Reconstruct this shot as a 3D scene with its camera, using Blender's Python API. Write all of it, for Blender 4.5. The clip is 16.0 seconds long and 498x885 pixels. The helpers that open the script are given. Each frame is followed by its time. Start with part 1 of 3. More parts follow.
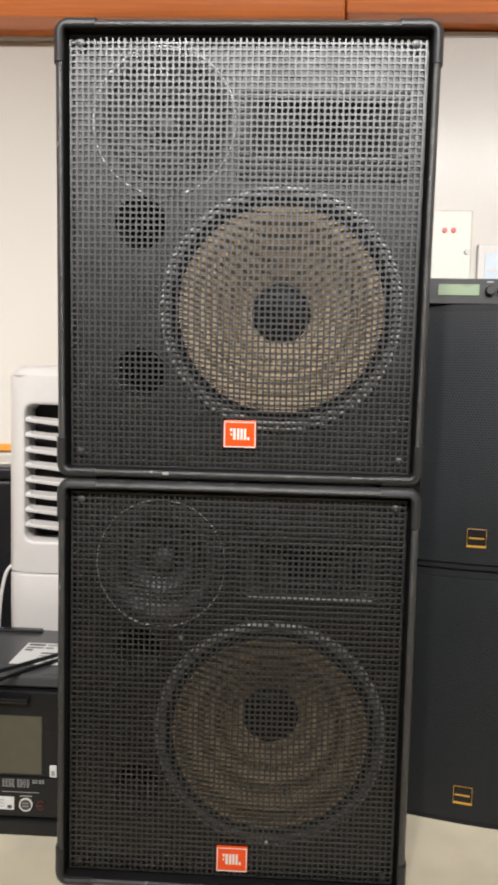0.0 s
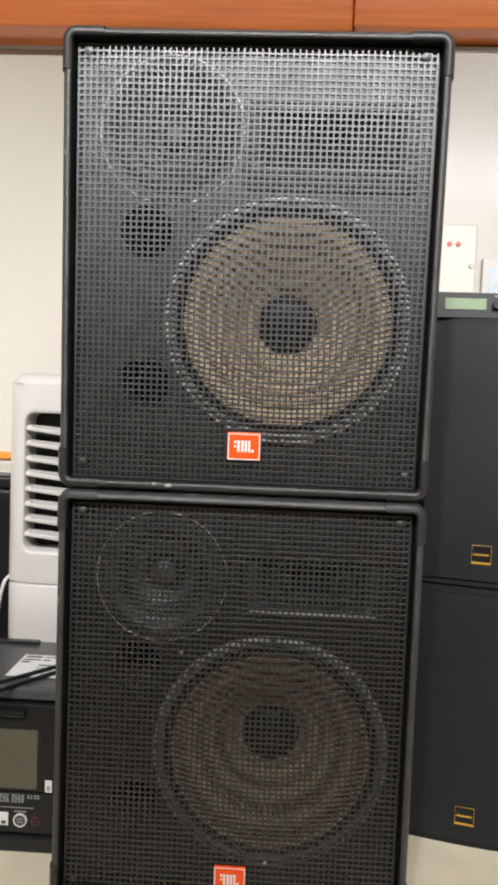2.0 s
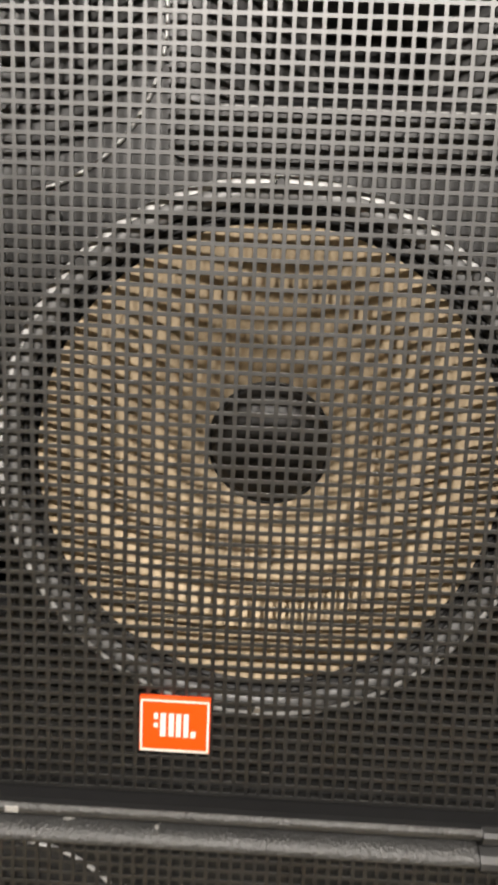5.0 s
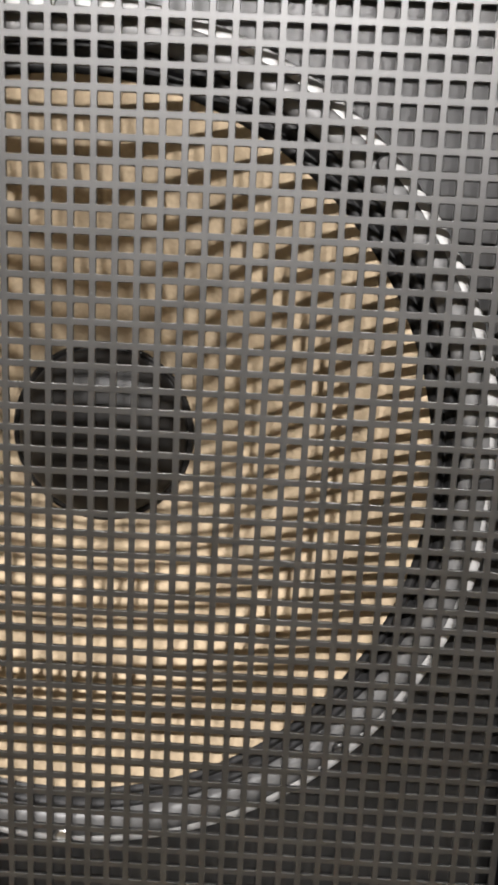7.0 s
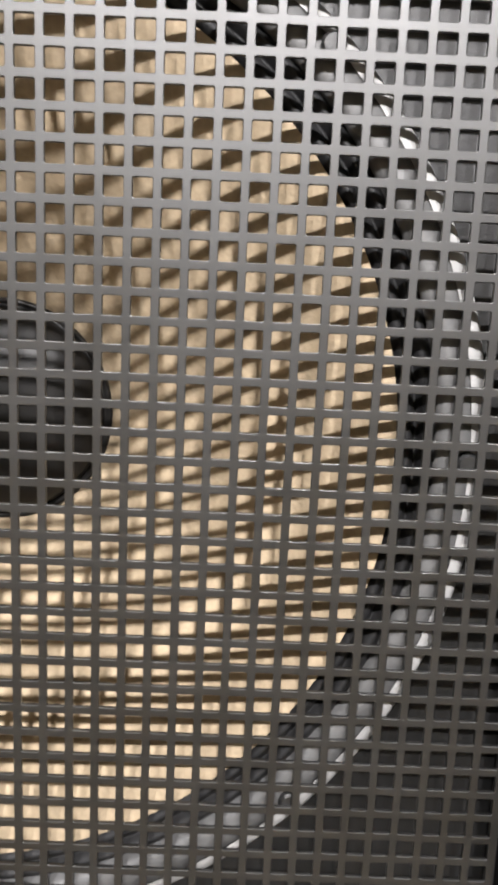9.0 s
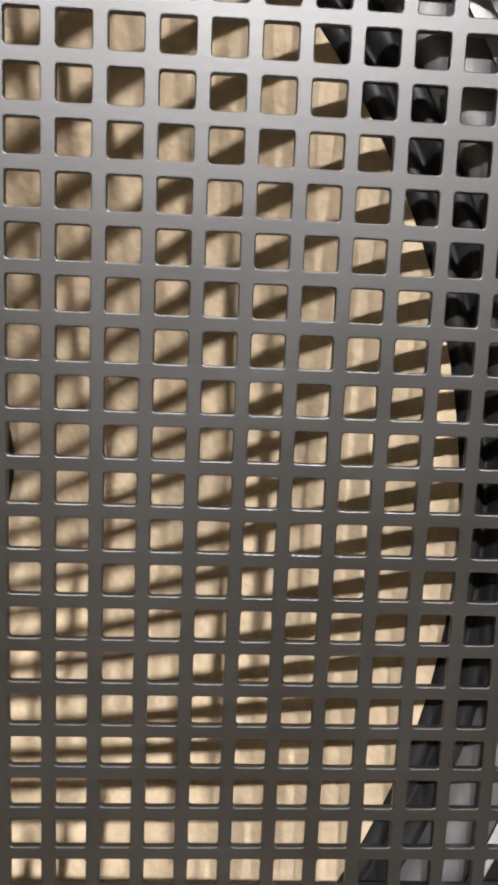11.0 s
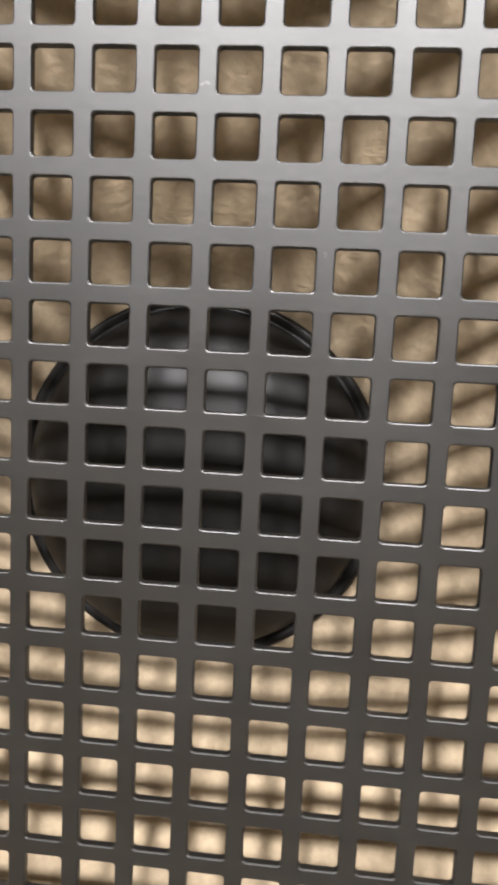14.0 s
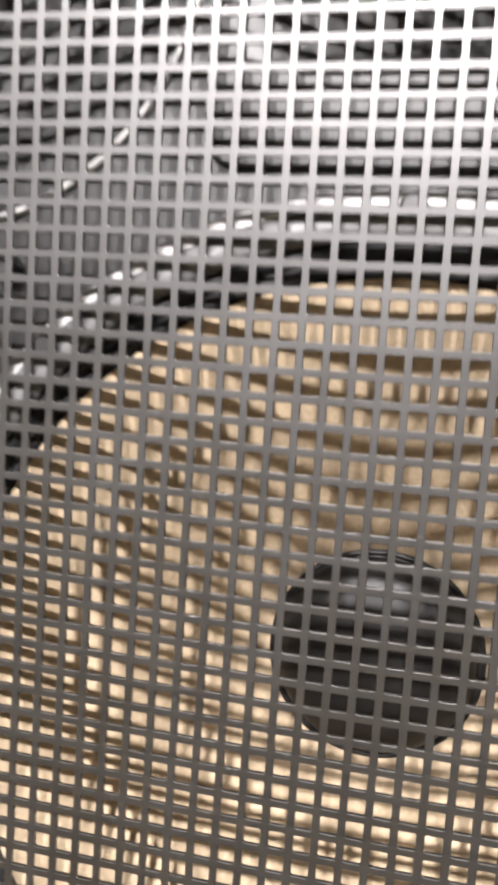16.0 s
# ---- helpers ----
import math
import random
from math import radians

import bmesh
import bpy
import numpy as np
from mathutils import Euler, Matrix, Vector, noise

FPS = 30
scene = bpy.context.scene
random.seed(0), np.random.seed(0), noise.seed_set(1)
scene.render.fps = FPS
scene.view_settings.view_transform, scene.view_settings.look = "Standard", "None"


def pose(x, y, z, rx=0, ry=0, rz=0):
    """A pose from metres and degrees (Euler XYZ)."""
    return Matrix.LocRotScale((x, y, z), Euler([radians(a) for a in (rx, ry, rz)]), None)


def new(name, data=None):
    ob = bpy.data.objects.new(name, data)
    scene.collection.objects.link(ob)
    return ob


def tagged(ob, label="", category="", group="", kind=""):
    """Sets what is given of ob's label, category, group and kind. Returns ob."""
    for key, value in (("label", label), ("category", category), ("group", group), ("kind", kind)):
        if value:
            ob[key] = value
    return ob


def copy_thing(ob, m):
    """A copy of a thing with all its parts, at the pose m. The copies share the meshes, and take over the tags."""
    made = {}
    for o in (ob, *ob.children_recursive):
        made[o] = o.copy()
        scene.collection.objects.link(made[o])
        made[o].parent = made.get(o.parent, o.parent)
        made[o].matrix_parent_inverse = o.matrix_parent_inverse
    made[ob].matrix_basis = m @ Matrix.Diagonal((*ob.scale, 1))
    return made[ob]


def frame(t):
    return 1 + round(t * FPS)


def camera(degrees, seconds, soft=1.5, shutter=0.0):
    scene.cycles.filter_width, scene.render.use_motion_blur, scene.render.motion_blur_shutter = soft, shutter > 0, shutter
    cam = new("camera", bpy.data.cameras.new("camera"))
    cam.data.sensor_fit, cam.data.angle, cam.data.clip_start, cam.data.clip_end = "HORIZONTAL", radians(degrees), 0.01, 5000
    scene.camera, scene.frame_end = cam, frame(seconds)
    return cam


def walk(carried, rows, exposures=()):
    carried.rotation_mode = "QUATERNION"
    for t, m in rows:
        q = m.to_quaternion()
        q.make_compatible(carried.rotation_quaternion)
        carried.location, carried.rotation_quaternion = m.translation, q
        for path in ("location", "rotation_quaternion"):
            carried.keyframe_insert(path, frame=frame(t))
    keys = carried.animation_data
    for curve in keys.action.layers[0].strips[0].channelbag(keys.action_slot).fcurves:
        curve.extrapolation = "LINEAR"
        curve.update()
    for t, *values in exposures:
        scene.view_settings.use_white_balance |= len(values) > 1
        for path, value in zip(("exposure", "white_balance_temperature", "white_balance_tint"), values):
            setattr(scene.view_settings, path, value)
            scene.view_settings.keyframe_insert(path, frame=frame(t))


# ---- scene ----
# ---- camera and walk ----
cam = camera(36.772, 16.0, soft=3.5, shutter=0.4)
PATH = [
    (0.00, 0.0286, -1.1913, 0.8535, 85.586, -1.373, 2.668),
    (0.50, 0.0277, -1.1922, 0.8531, 85.561, -1.498, 2.740),
    (1.00, 0.0275, -1.1924, 0.8542, 85.643, -1.686, 2.796),
    (1.50, 0.0270, -1.1927, 0.8562, 85.821, -1.949, 2.833),
    (2.00, 0.0190, -1.1767, 0.8556, 86.371, -2.177, 2.623),
    (2.50, -0.0036, -1.0888, 0.9228, 85.492, -2.570, 2.573),
    (3.00, -0.0015, -0.9601, 0.9201, 86.044, -2.546, 2.609),
    (5.30, 0.0286, -0.4635, 1.0695, 81.499, -2.529, 1.763),
    (5.50, 0.0364, -0.4420, 1.0634, 81.775, -3.204, 1.138),
    (6.00, 0.0716, -0.3883, 1.0598, 81.458, -3.112, 0.796),
    (6.50, 0.1006, -0.3466, 1.0452, 81.351, -2.874, 1.284),
    (7.00, 0.1089, -0.3144, 1.0359, 81.390, -2.790, 1.570),
    (7.50, 0.1154, -0.2888, 1.0286, 81.297, -2.719, 1.349),
    (8.00, 0.1242, -0.2759, 1.0178, 81.132, -2.638, 1.746),
    (8.50, 0.1290, -0.2661, 1.0142, 81.527, -2.589, 0.963),
    (11.00, 0.1298, -0.1381, 1.0110, 83.371, -2.218, -2.947),
    (11.50, 0.1286, -0.1495, 1.0141, 83.858, -2.231, -2.223),
    (11.70, 0.1281, -0.1523, 1.0155, 83.908, -2.255, -1.992),
    (12.00, 0.1242, -0.1575, 1.0191, 84.192, -2.348, -1.848),
    (12.20, 0.1224, -0.1578, 1.0243, 84.357, -2.346, -0.966),
    (12.50, 0.1071, -0.1592, 1.0293, 84.783, -2.448, 0.363),
    (12.80, 0.0923, -0.1502, 1.0220, 84.877, -2.538, 2.036),
    (13.00, 0.0820, -0.1368, 1.0197, 84.413, -2.623, 2.774),
    (13.20, 0.0700, -0.1239, 1.0126, 84.345, -2.521, 2.379),
    (13.50, 0.0611, -0.1138, 1.0075, 84.431, -2.788, 4.198),
    (14.00, 0.0524, -0.1063, 1.0059, 84.580, -2.945, 5.643),
    (14.50, 0.0517, -0.1095, 1.0065, 84.761, -3.237, 7.110),
    (14.80, 0.0434, -0.1216, 1.0191, 84.507, -3.443, 7.527),
    (15.00, 0.0353, -0.1420, 1.0390, 84.941, -3.809, 9.274),
    (15.30, 0.0306, -0.1722, 1.0518, 85.734, -4.478, 10.263),
    (15.50, 0.0301, -0.1951, 1.0573, 86.199, -4.633, 10.954),
    (15.60, 0.0280, -0.2079, 1.0597, 86.645, -4.608, 10.872),
    (16.00, 0.0227, -0.2575, 1.0912, 86.551, -4.313, 11.576),
]
EXPOSURES = [(0.0, -0.15, 6450, 9), (1.8, -0.15, 6400, 8), (2.6, -0.12, 6300, 8), (3.2, 0.0, 6150, 8), (5.3, 0.06, 7050, 8), (6.0, 0.26, 6750, 9),
             (6.6, 0.3, 6600, 9), (8.5, 0.52, 6450, 10), (11.0, 0.32, 6450, 10), (12.0, 0.36, 6450, 10), (12.7, 0.2, 6400, 10), (13.4, 0.2, 6400, 10), (14.5, 0.48, 6450, 10),
             (15.2, 0.6, 6500, 11), (16.0, 0.9, 6550, 13)]
walk(cam, [(t, pose(*v)) for t, *v in PATH], EXPOSURES)

# ---- world and lights ----
world = bpy.data.worlds.new("room_world")
scene.world = world
world.use_nodes = True
wbg = world.node_tree.nodes["Background"]
wbg.inputs[0].default_value = (0.9, 0.95, 1.0, 1)
wbg.inputs[1].default_value = 0.03

CEIL = 2.85
LAMP_POWER = 10.0
DOWN_POWER = 20.0
LAMP_SPREAD = 57
LAMP_COLOUR = (1.0, 0.965, 0.965)
LAMP_ROWS = ((-2.65, (-3.1, -2.5, -1.9, -1.35, -0.55, 0.35, 1.15, 1.7, 2.3, 2.9, 3.5)), (-6.4, (-2.8, -1.0, 0.8, 2.6)))


# ---- materials ----
def surface(name, base, rough=0.5, metal=0.0, vary=0.12, grain=40.0, stain=4.0, bump=0.1, depth=0.001, spec=0.5,
            rough_vary=0.08, coat=0.0, stretch=(1, 1, 1), ior=1.5, chips=None):
    """A principled material with variation at two scales and fine relief, in object space."""
    m = bpy.data.materials.new(name)
    m.use_nodes = True
    nt = m.node_tree
    n, l = nt.nodes, nt.links
    b = n["Principled BSDF"]
    b.inputs["Metallic"].default_value = metal
    b.inputs["Specular IOR Level"].default_value = spec
    b.inputs["Coat Weight"].default_value = coat
    b.inputs["IOR"].default_value = ior
    co = n.new("ShaderNodeTexCoord")
    mp = n.new("ShaderNodeMapping")
    mp.inputs["Scale"].default_value = stretch
    l.new(co.outputs["Object"], mp.inputs["Vector"])
    fine = n.new("ShaderNodeTexNoise")
    fine.inputs["Scale"].default_value = grain
    fine.inputs["Detail"].default_value = 5
    big = n.new("ShaderNodeTexNoise")
    big.inputs["Scale"].default_value = stain
    big.inputs["Detail"].default_value = 3
    for t in (fine, big):
        l.new(mp.outputs["Vector"], t.inputs["Vector"])
    add = n.new("ShaderNodeMath")
    add.operation = "ADD"
    l.new(fine.outputs["Fac"], add.inputs[0])
    l.new(big.outputs["Fac"], add.inputs[1])
    ramp = n.new("ShaderNodeMapRange")
    ramp.inputs["From Min"].default_value, ramp.inputs["From Max"].default_value = 0.6, 1.4
    ramp.inputs["To Min"].default_value, ramp.inputs["To Max"].default_value = 1 - vary, 1 + vary
    l.new(add.outputs[0], ramp.inputs["Value"])
    col = n.new("ShaderNodeVectorMath")
    col.operation = "SCALE"
    col.inputs[0].default_value = base
    l.new(ramp.outputs[0], col.inputs["Scale"])
    tint = col.outputs[0]
    if chips:
        # sparse worn specks of another colour: scale, threshold, colour
        spot = n.new("ShaderNodeTexNoise")
        spot.inputs["Scale"].default_value = chips[0]
        spot.inputs["Detail"].default_value = 4
        spot.inputs["Roughness"].default_value = 0.65
        l.new(mp.outputs["Vector"], spot.inputs["Vector"])
        cut = n.new("ShaderNodeMapRange")
        cut.inputs["From Min"].default_value, cut.inputs["From Max"].default_value = chips[1], chips[1] + 0.03
        l.new(spot.outputs["Fac"], cut.inputs["Value"])
        mx = n.new("ShaderNodeMix")
        mx.data_type = "RGBA"
        l.new(cut.outputs[0], mx.inputs[0])
        l.new(tint, mx.inputs[6])
        mx.inputs[7].default_value = (*chips[2], 1)
        tint = mx.outputs[2]
    l.new(tint, b.inputs["Base Color"])
    rr = n.new("ShaderNodeMapRange")
    rr.inputs["From Min"].default_value, rr.inputs["From Max"].default_value = 0.3, 0.7
    rr.inputs["To Min"].default_value = max(0.02, rough - rough_vary)
    rr.inputs["To Max"].default_value = min(1.0, rough + rough_vary)
    l.new(big.outputs["Fac"], rr.inputs["Value"])
    l.new(rr.outputs[0], b.inputs["Roughness"])
    if bump:
        bp = n.new("ShaderNodeBump")
        bp.inputs["Strength"].default_value = bump
        bp.inputs["Distance"].default_value = depth
        l.new(fine.outputs["Fac"], bp.inputs["Height"])
        l.new(bp.outputs["Normal"], b.inputs["Normal"])
    return m


def perforated(name, base, hole, pitch, rough=0.5):
    """Painted sheet with fine round perforations in staggered rows, in object space (x and z)."""
    m = surface(name, base, rough, vary=0.1, grain=300, bump=0.05, spec=0.3)
    nt = m.node_tree
    n, l = nt.nodes, nt.links
    b = n["Principled BSDF"]
    co = n.new("ShaderNodeTexCoord")
    sep = n.new("ShaderNodeSeparateXYZ")
    l.new(co.outputs["Object"], sep.inputs[0])

    def op(kind, a, c=None):
        k = n.new("ShaderNodeMath")
        k.operation = kind
        for i, v in enumerate((a, c)):
            if v is None:
                continue
            if isinstance(v, (int, float)):
                k.inputs[i].default_value = v
            else:
                l.new(v, k.inputs[i])
        return k.outputs[0]
    zrow = op("MULTIPLY", sep.outputs["Z"], 1 / (pitch * 0.866))
    row = op("FLOOR", zrow)
    odd = op("MULTIPLY", op("FLOORED_MODULO", row, 2.0), 0.5)
    u = op("SUBTRACT", op("FRACT", op("ADD", op("MULTIPLY", sep.outputs["X"], 1 / pitch), odd)), 0.5)
    v = op("SUBTRACT", op("FRACT", zrow), 0.5)
    d = op("SQRT", op("ADD", op("MULTIPLY", u, u), op("MULTIPLY", v, v)))
    isin = op("LESS_THAN", d, 0.32)
    mix = n.new("ShaderNodeMix")
    mix.data_type = "RGBA"
    l.new(isin, mix.inputs[0])
    src = b.inputs["Base Color"].links[0].from_socket
    l.new(src, mix.inputs[6])
    mix.inputs[7].default_value = (*hole, 1)
    l.new(mix.outputs[2], b.inputs["Base Color"])
    bp = n.new("ShaderNodeBump")
    bp.inputs["Strength"].default_value = 0.6
    bp.inputs["Distance"].default_value = 0.0008
    bp.invert = True
    l.new(isin, bp.inputs["Height"])
    l.new(bp.outputs["Normal"], b.inputs["Normal"])
    return m


def glow(name, colour, strength):
    m = bpy.data.materials.new(name)
    m.use_nodes = True
    n = m.node_tree.nodes
    n.remove(n["Principled BSDF"])
    e = n.new("ShaderNodeEmission")
    e.inputs[0].default_value = (*colour, 1)
    e.inputs[1].default_value = strength
    m.node_tree.links.new(e.outputs[0], n["Material Output"].inputs[0])
    return m


GRILLE = surface("grille_black_powder_coat", (0.0060, 0.0058, 0.0055), 0.44, vary=0.10, grain=600, stain=30, bump=0.10, depth=0.0003, spec=0.84, ior=1.6, rough_vary=0.05, chips=(170, 0.70, (0.08, 0.08, 0.078)))
CABINET = surface("cabinet_textured_black_paint", (0.038, 0.0378, 0.037), 0.42, spec=0.85, vary=0.55, grain=380, stain=20, bump=0.9, depth=0.0016, chips=(42, 0.66, (0.30, 0.29, 0.27)))
CHIP = surface("bare_pale_chip", (0.34, 0.33, 0.31), 0.6, vary=0.4, grain=500)
CORNER = surface("corner_black_plastic", (0.028, 0.028, 0.028), 0.42, vary=0.15, grain=250, bump=0.12, depth=0.0005)
BAFFLE = surface("baffle_black_paint", (0.011, 0.0111, 0.0112), 0.42, vary=0.3, grain=1400, stain=12, bump=0.3, depth=0.0005, spec=0.66)
RECESS = surface("recess_black", (0.008, 0.008, 0.0085), 0.8, vary=0.2, spec=0.3)
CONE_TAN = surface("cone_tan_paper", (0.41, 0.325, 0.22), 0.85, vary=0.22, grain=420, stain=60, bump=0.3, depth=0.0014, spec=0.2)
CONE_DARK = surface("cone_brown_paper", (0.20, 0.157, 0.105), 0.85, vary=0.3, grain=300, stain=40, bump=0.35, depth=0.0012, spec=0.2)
CONE_BLACK = surface("cone_black_paper", (0.028, 0.028, 0.028), 0.55, vary=0.2, grain=200, bump=0.2, spec=0.45)
CAP = surface("dust_cap_black_lacquer", (0.0095, 0.009, 0.0085), 0.42, vary=0.25, grain=120, stain=20, bump=0.06, depth=0.0006, rough_vary=0.06, spec=0.26)
SURROUND = surface("surround_black_cloth", (0.008, 0.008, 0.0085), 0.6, vary=0.3, grain=120, stain=30, bump=0.3, stretch=(1, 1, 1))
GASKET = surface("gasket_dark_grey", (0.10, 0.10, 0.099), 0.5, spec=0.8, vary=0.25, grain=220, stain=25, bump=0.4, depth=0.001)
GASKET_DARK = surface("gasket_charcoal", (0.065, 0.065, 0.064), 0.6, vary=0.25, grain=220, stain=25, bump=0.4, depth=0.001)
# rim tones: brighter with chips for the upper loudspeaker, darker for the lower
RIM_BRIGHT = surface("rim_bright_chipped_paint", (0.34, 0.338, 0.332), 0.46, vary=0.3, grain=160, stain=60, bump=0.4, depth=0.001, spec=0.9, chips=(90, 0.60, (0.52, 0.515, 0.50)))
RIM = surface("rim_grey_paint", (0.13, 0.129, 0.125), 0.45, vary=0.35, grain=160, stain=60, bump=0.4, depth=0.001, spec=0.6)
HORN_PLASTIC = surface("horn_black_moulded_plastic", (0.030, 0.030, 0.030), 0.4, vary=0.2, grain=200, bump=0.1, depth=0.0005, spec=0.5)
# far paler than the horn: light caught by its lower lip, put into the colour
HORN_GLINT = surface("horn_lip_glint_grey", (0.28, 0.28, 0.275), 0.35, vary=0.3)
WIRE = surface("ring_bright_wire", (0.55, 0.55, 0.545), 0.4, metal=0.4, vary=0.3, grain=120, stain=30)
STEEL = surface("zinc_steel", (0.55, 0.55, 0.54), 0.35, metal=1.0, vary=0.2)
ORANGE = surface("badge_orange_enamel", (0.90, 0.085, 0.005), 0.35, vary=0.03)
BADGE_WHITE = surface("badge_white_print", (0.82, 0.78, 0.72), 0.4, vary=0.04)
PLASTER = surface("wall_cream_paint", (0.54, 0.505, 0.445), 0.7, vary=0.03, grain=200, stain=1.5, bump=0.08)
PLASTER_GREY = surface("wall_grey_paint", (0.50, 0.48, 0.45), 0.7, vary=0.05, grain=200, stain=1.5, bump=0.08)
BOARD_WHITE = surface("glossy_white_board", (0.58, 0.55, 0.505), 0.22, vary=0.02, grain=60, stain=1.0, bump=0.0, rough_vary=0.02, spec=0.12)
MOULD = surface("moulding_pale_grey", (0.62, 0.62, 0.60), 0.5, vary=0.05)
CEILING_M = surface("ceiling_white_paint", (0.70, 0.70, 0.69), 0.8, vary=0.03, stain=1.0)
WOOD = surface("polished_red_wood", (0.60, 0.16, 0.035), 0.22, vary=0.22, grain=14, stain=3, bump=0.05, coat=0.4, stretch=(0.25, 1, 6))
TILE = surface("floor_tile_cream", (0.80, 0.72, 0.54), 0.22, vary=0.12, grain=9, stain=2.2, bump=0.0)
GROUT = surface("floor_grout", (0.36, 0.31, 0.24), 0.8)
COOLER_WHITE = surface("cooler_white_plastic", (0.52, 0.495, 0.465), 0.38, vary=0.03)
COOLER_GREY = surface("cooler_grey_plastic", (0.52, 0.51, 0.50), 0.4, vary=0.05)
BLACK_GAP = surface("louvre_dark_cavity", (0.012, 0.012, 0.013), 0.7)
OVEN_BLACK = surface("oven_black_enamel", (0.011, 0.011, 0.0115), 0.25, vary=0.1, bump=0.02, spec=0.35)
OVEN_TOP = surface("oven_grey_sheet", (0.055, 0.056, 0.058), 0.38, vary=0.12, grain=120)
OVEN_GLASS = surface("oven_window_glass", (0.085, 0.08, 0.055), 0.15, vary=0.1)
CABLE = surface("cable_black_rubber", (0.010, 0.010, 0.011), 0.32)
PAPER = surface("sticker_white_paper", (0.70, 0.70, 0.68), 0.55, vary=0.05)
INK = surface("printed_dark_ink", (0.06, 0.06, 0.06), 0.5)
PRINT = surface("printed_pale_grey", (0.30, 0.30, 0.285), 0.5)
INDICATOR_RED = surface("indicator_red", (0.52, 0.07, 0.05), 0.4)
RED = surface("button_red", (0.14, 0.035, 0.03), 0.4)
ARRAY = perforated("array_black_perforated", (0.019, 0.0215, 0.024), (0.003, 0.0032, 0.0035), 0.0056, 0.5)
ARRAY_BODY = surface("array_black_paint", (0.011, 0.0115, 0.0125), 0.6, vary=0.15, grain=260, bump=0.2, spec=0.3)
GOLD = surface("badge_gold", (0.75, 0.42, 0.07), 0.35, metal=0.6)
LCD = surface("display_green", (0.25, 0.32, 0.21), 0.3, vary=0.04)
PALE_BOX = surface("electric_box_white", (0.58, 0.57, 0.505), 0.4, vary=0.03)
PALE_BLUE = surface("poster_pale_blue", (0.46, 0.53, 0.60), 0.4, vary=0.1)
ORANGE_TRIM = surface("trim_orange_wood", (0.62, 0.24, 0.03), 0.35, vary=0.15)
PIANO = surface("black_lacquer", (0.008, 0.008, 0.009), 0.3, spec=0.3)


# ---- mesh helpers ----
def part(name, bm, material, parent=None, label="", smooth=False):
    me = bpy.data.meshes.new(name)
    bm.to_mesh(me)
    bm.free()
    return mesh_part(name, me, material, parent, label, smooth)


def mesh_part(name, me, material, parent=None, label="", smooth=False):
    if not me.materials:
        me.materials.append(material)
    if smooth:
        for f in me.polygons:
            f.use_smooth = True
    ob = new(name, me)
    if parent is not None:
        ob.parent = parent
    if label:
        tagged(ob, label)
    return ob


def empty(name, m, label, category, group=""):
    ob = new(name)
    ob.empty_display_size = 0.05
    ob.matrix_basis = m
    return tagged(ob, label, category, group)


def box(x0, x1, y0, y1, z0, z1, bevel=0.0, segments=2, bm=None):
    own = bm is None
    b = bmesh.new()
    r = bmesh.ops.create_cube(b, size=1)
    bmesh.ops.scale(b, vec=(x1 - x0, y1 - y0, z1 - z0), verts=b.verts)
    bmesh.ops.translate(b, vec=((x0 + x1) / 2, (y0 + y1) / 2, (z0 + z1) / 2), verts=b.verts)
    if bevel:
        bmesh.ops.bevel(b, geom=list(b.edges), offset=bevel, segments=segments, affect="EDGES", profile=0.5)
    if own:
        return b
    me = bpy.data.meshes.new("tmp")
    b.to_mesh(me)
    b.free()
    bm.from_mesh(me)
    bpy.data.meshes.remove(me)
    return bm


def lathe(profile, cx, cz, steps=96, close=False):
    """A surface of revolution about the y axis through (cx, cz); profile: (radius, y)."""
    b = bmesh.new()
    rings = []
    for r, y in profile:
        if r < 1e-6:
            rings.append([b.verts.new((cx, y, cz))])
        else:
            rings.append([b.verts.new((cx + r * math.cos(a), y, cz + r * math.sin(a)))
                          for a in (2 * math.pi * k / steps for k in range(steps))])
    pairs = list(zip(rings, rings[1:]))
    if close:
        pairs.append((rings[-1], rings[0]))
    for p, q in pairs:
        for k in range(steps):
            k2 = (k + 1) % steps
            vs = [p[k % len(p)], p[k2 % len(p)], q[k2 % len(q)], q[k % len(q)]]
            vs = list(dict.fromkeys(vs))
            if len(vs) > 2:
                b.faces.new(vs)
    bmesh.ops.recalc_face_normals(b, faces=b.faces)
    return b


def disc(cx, cz, r, y0, y1, steps=24, bevel=0.0):
    p = [(0, y1), (r, y1), (r, y0 + bevel), (r - bevel, y0), (0, y0)] if bevel else [(0, y1), (r, y1), (r, y0), (0, y0)]
    return lathe(p, cx, cz, steps)


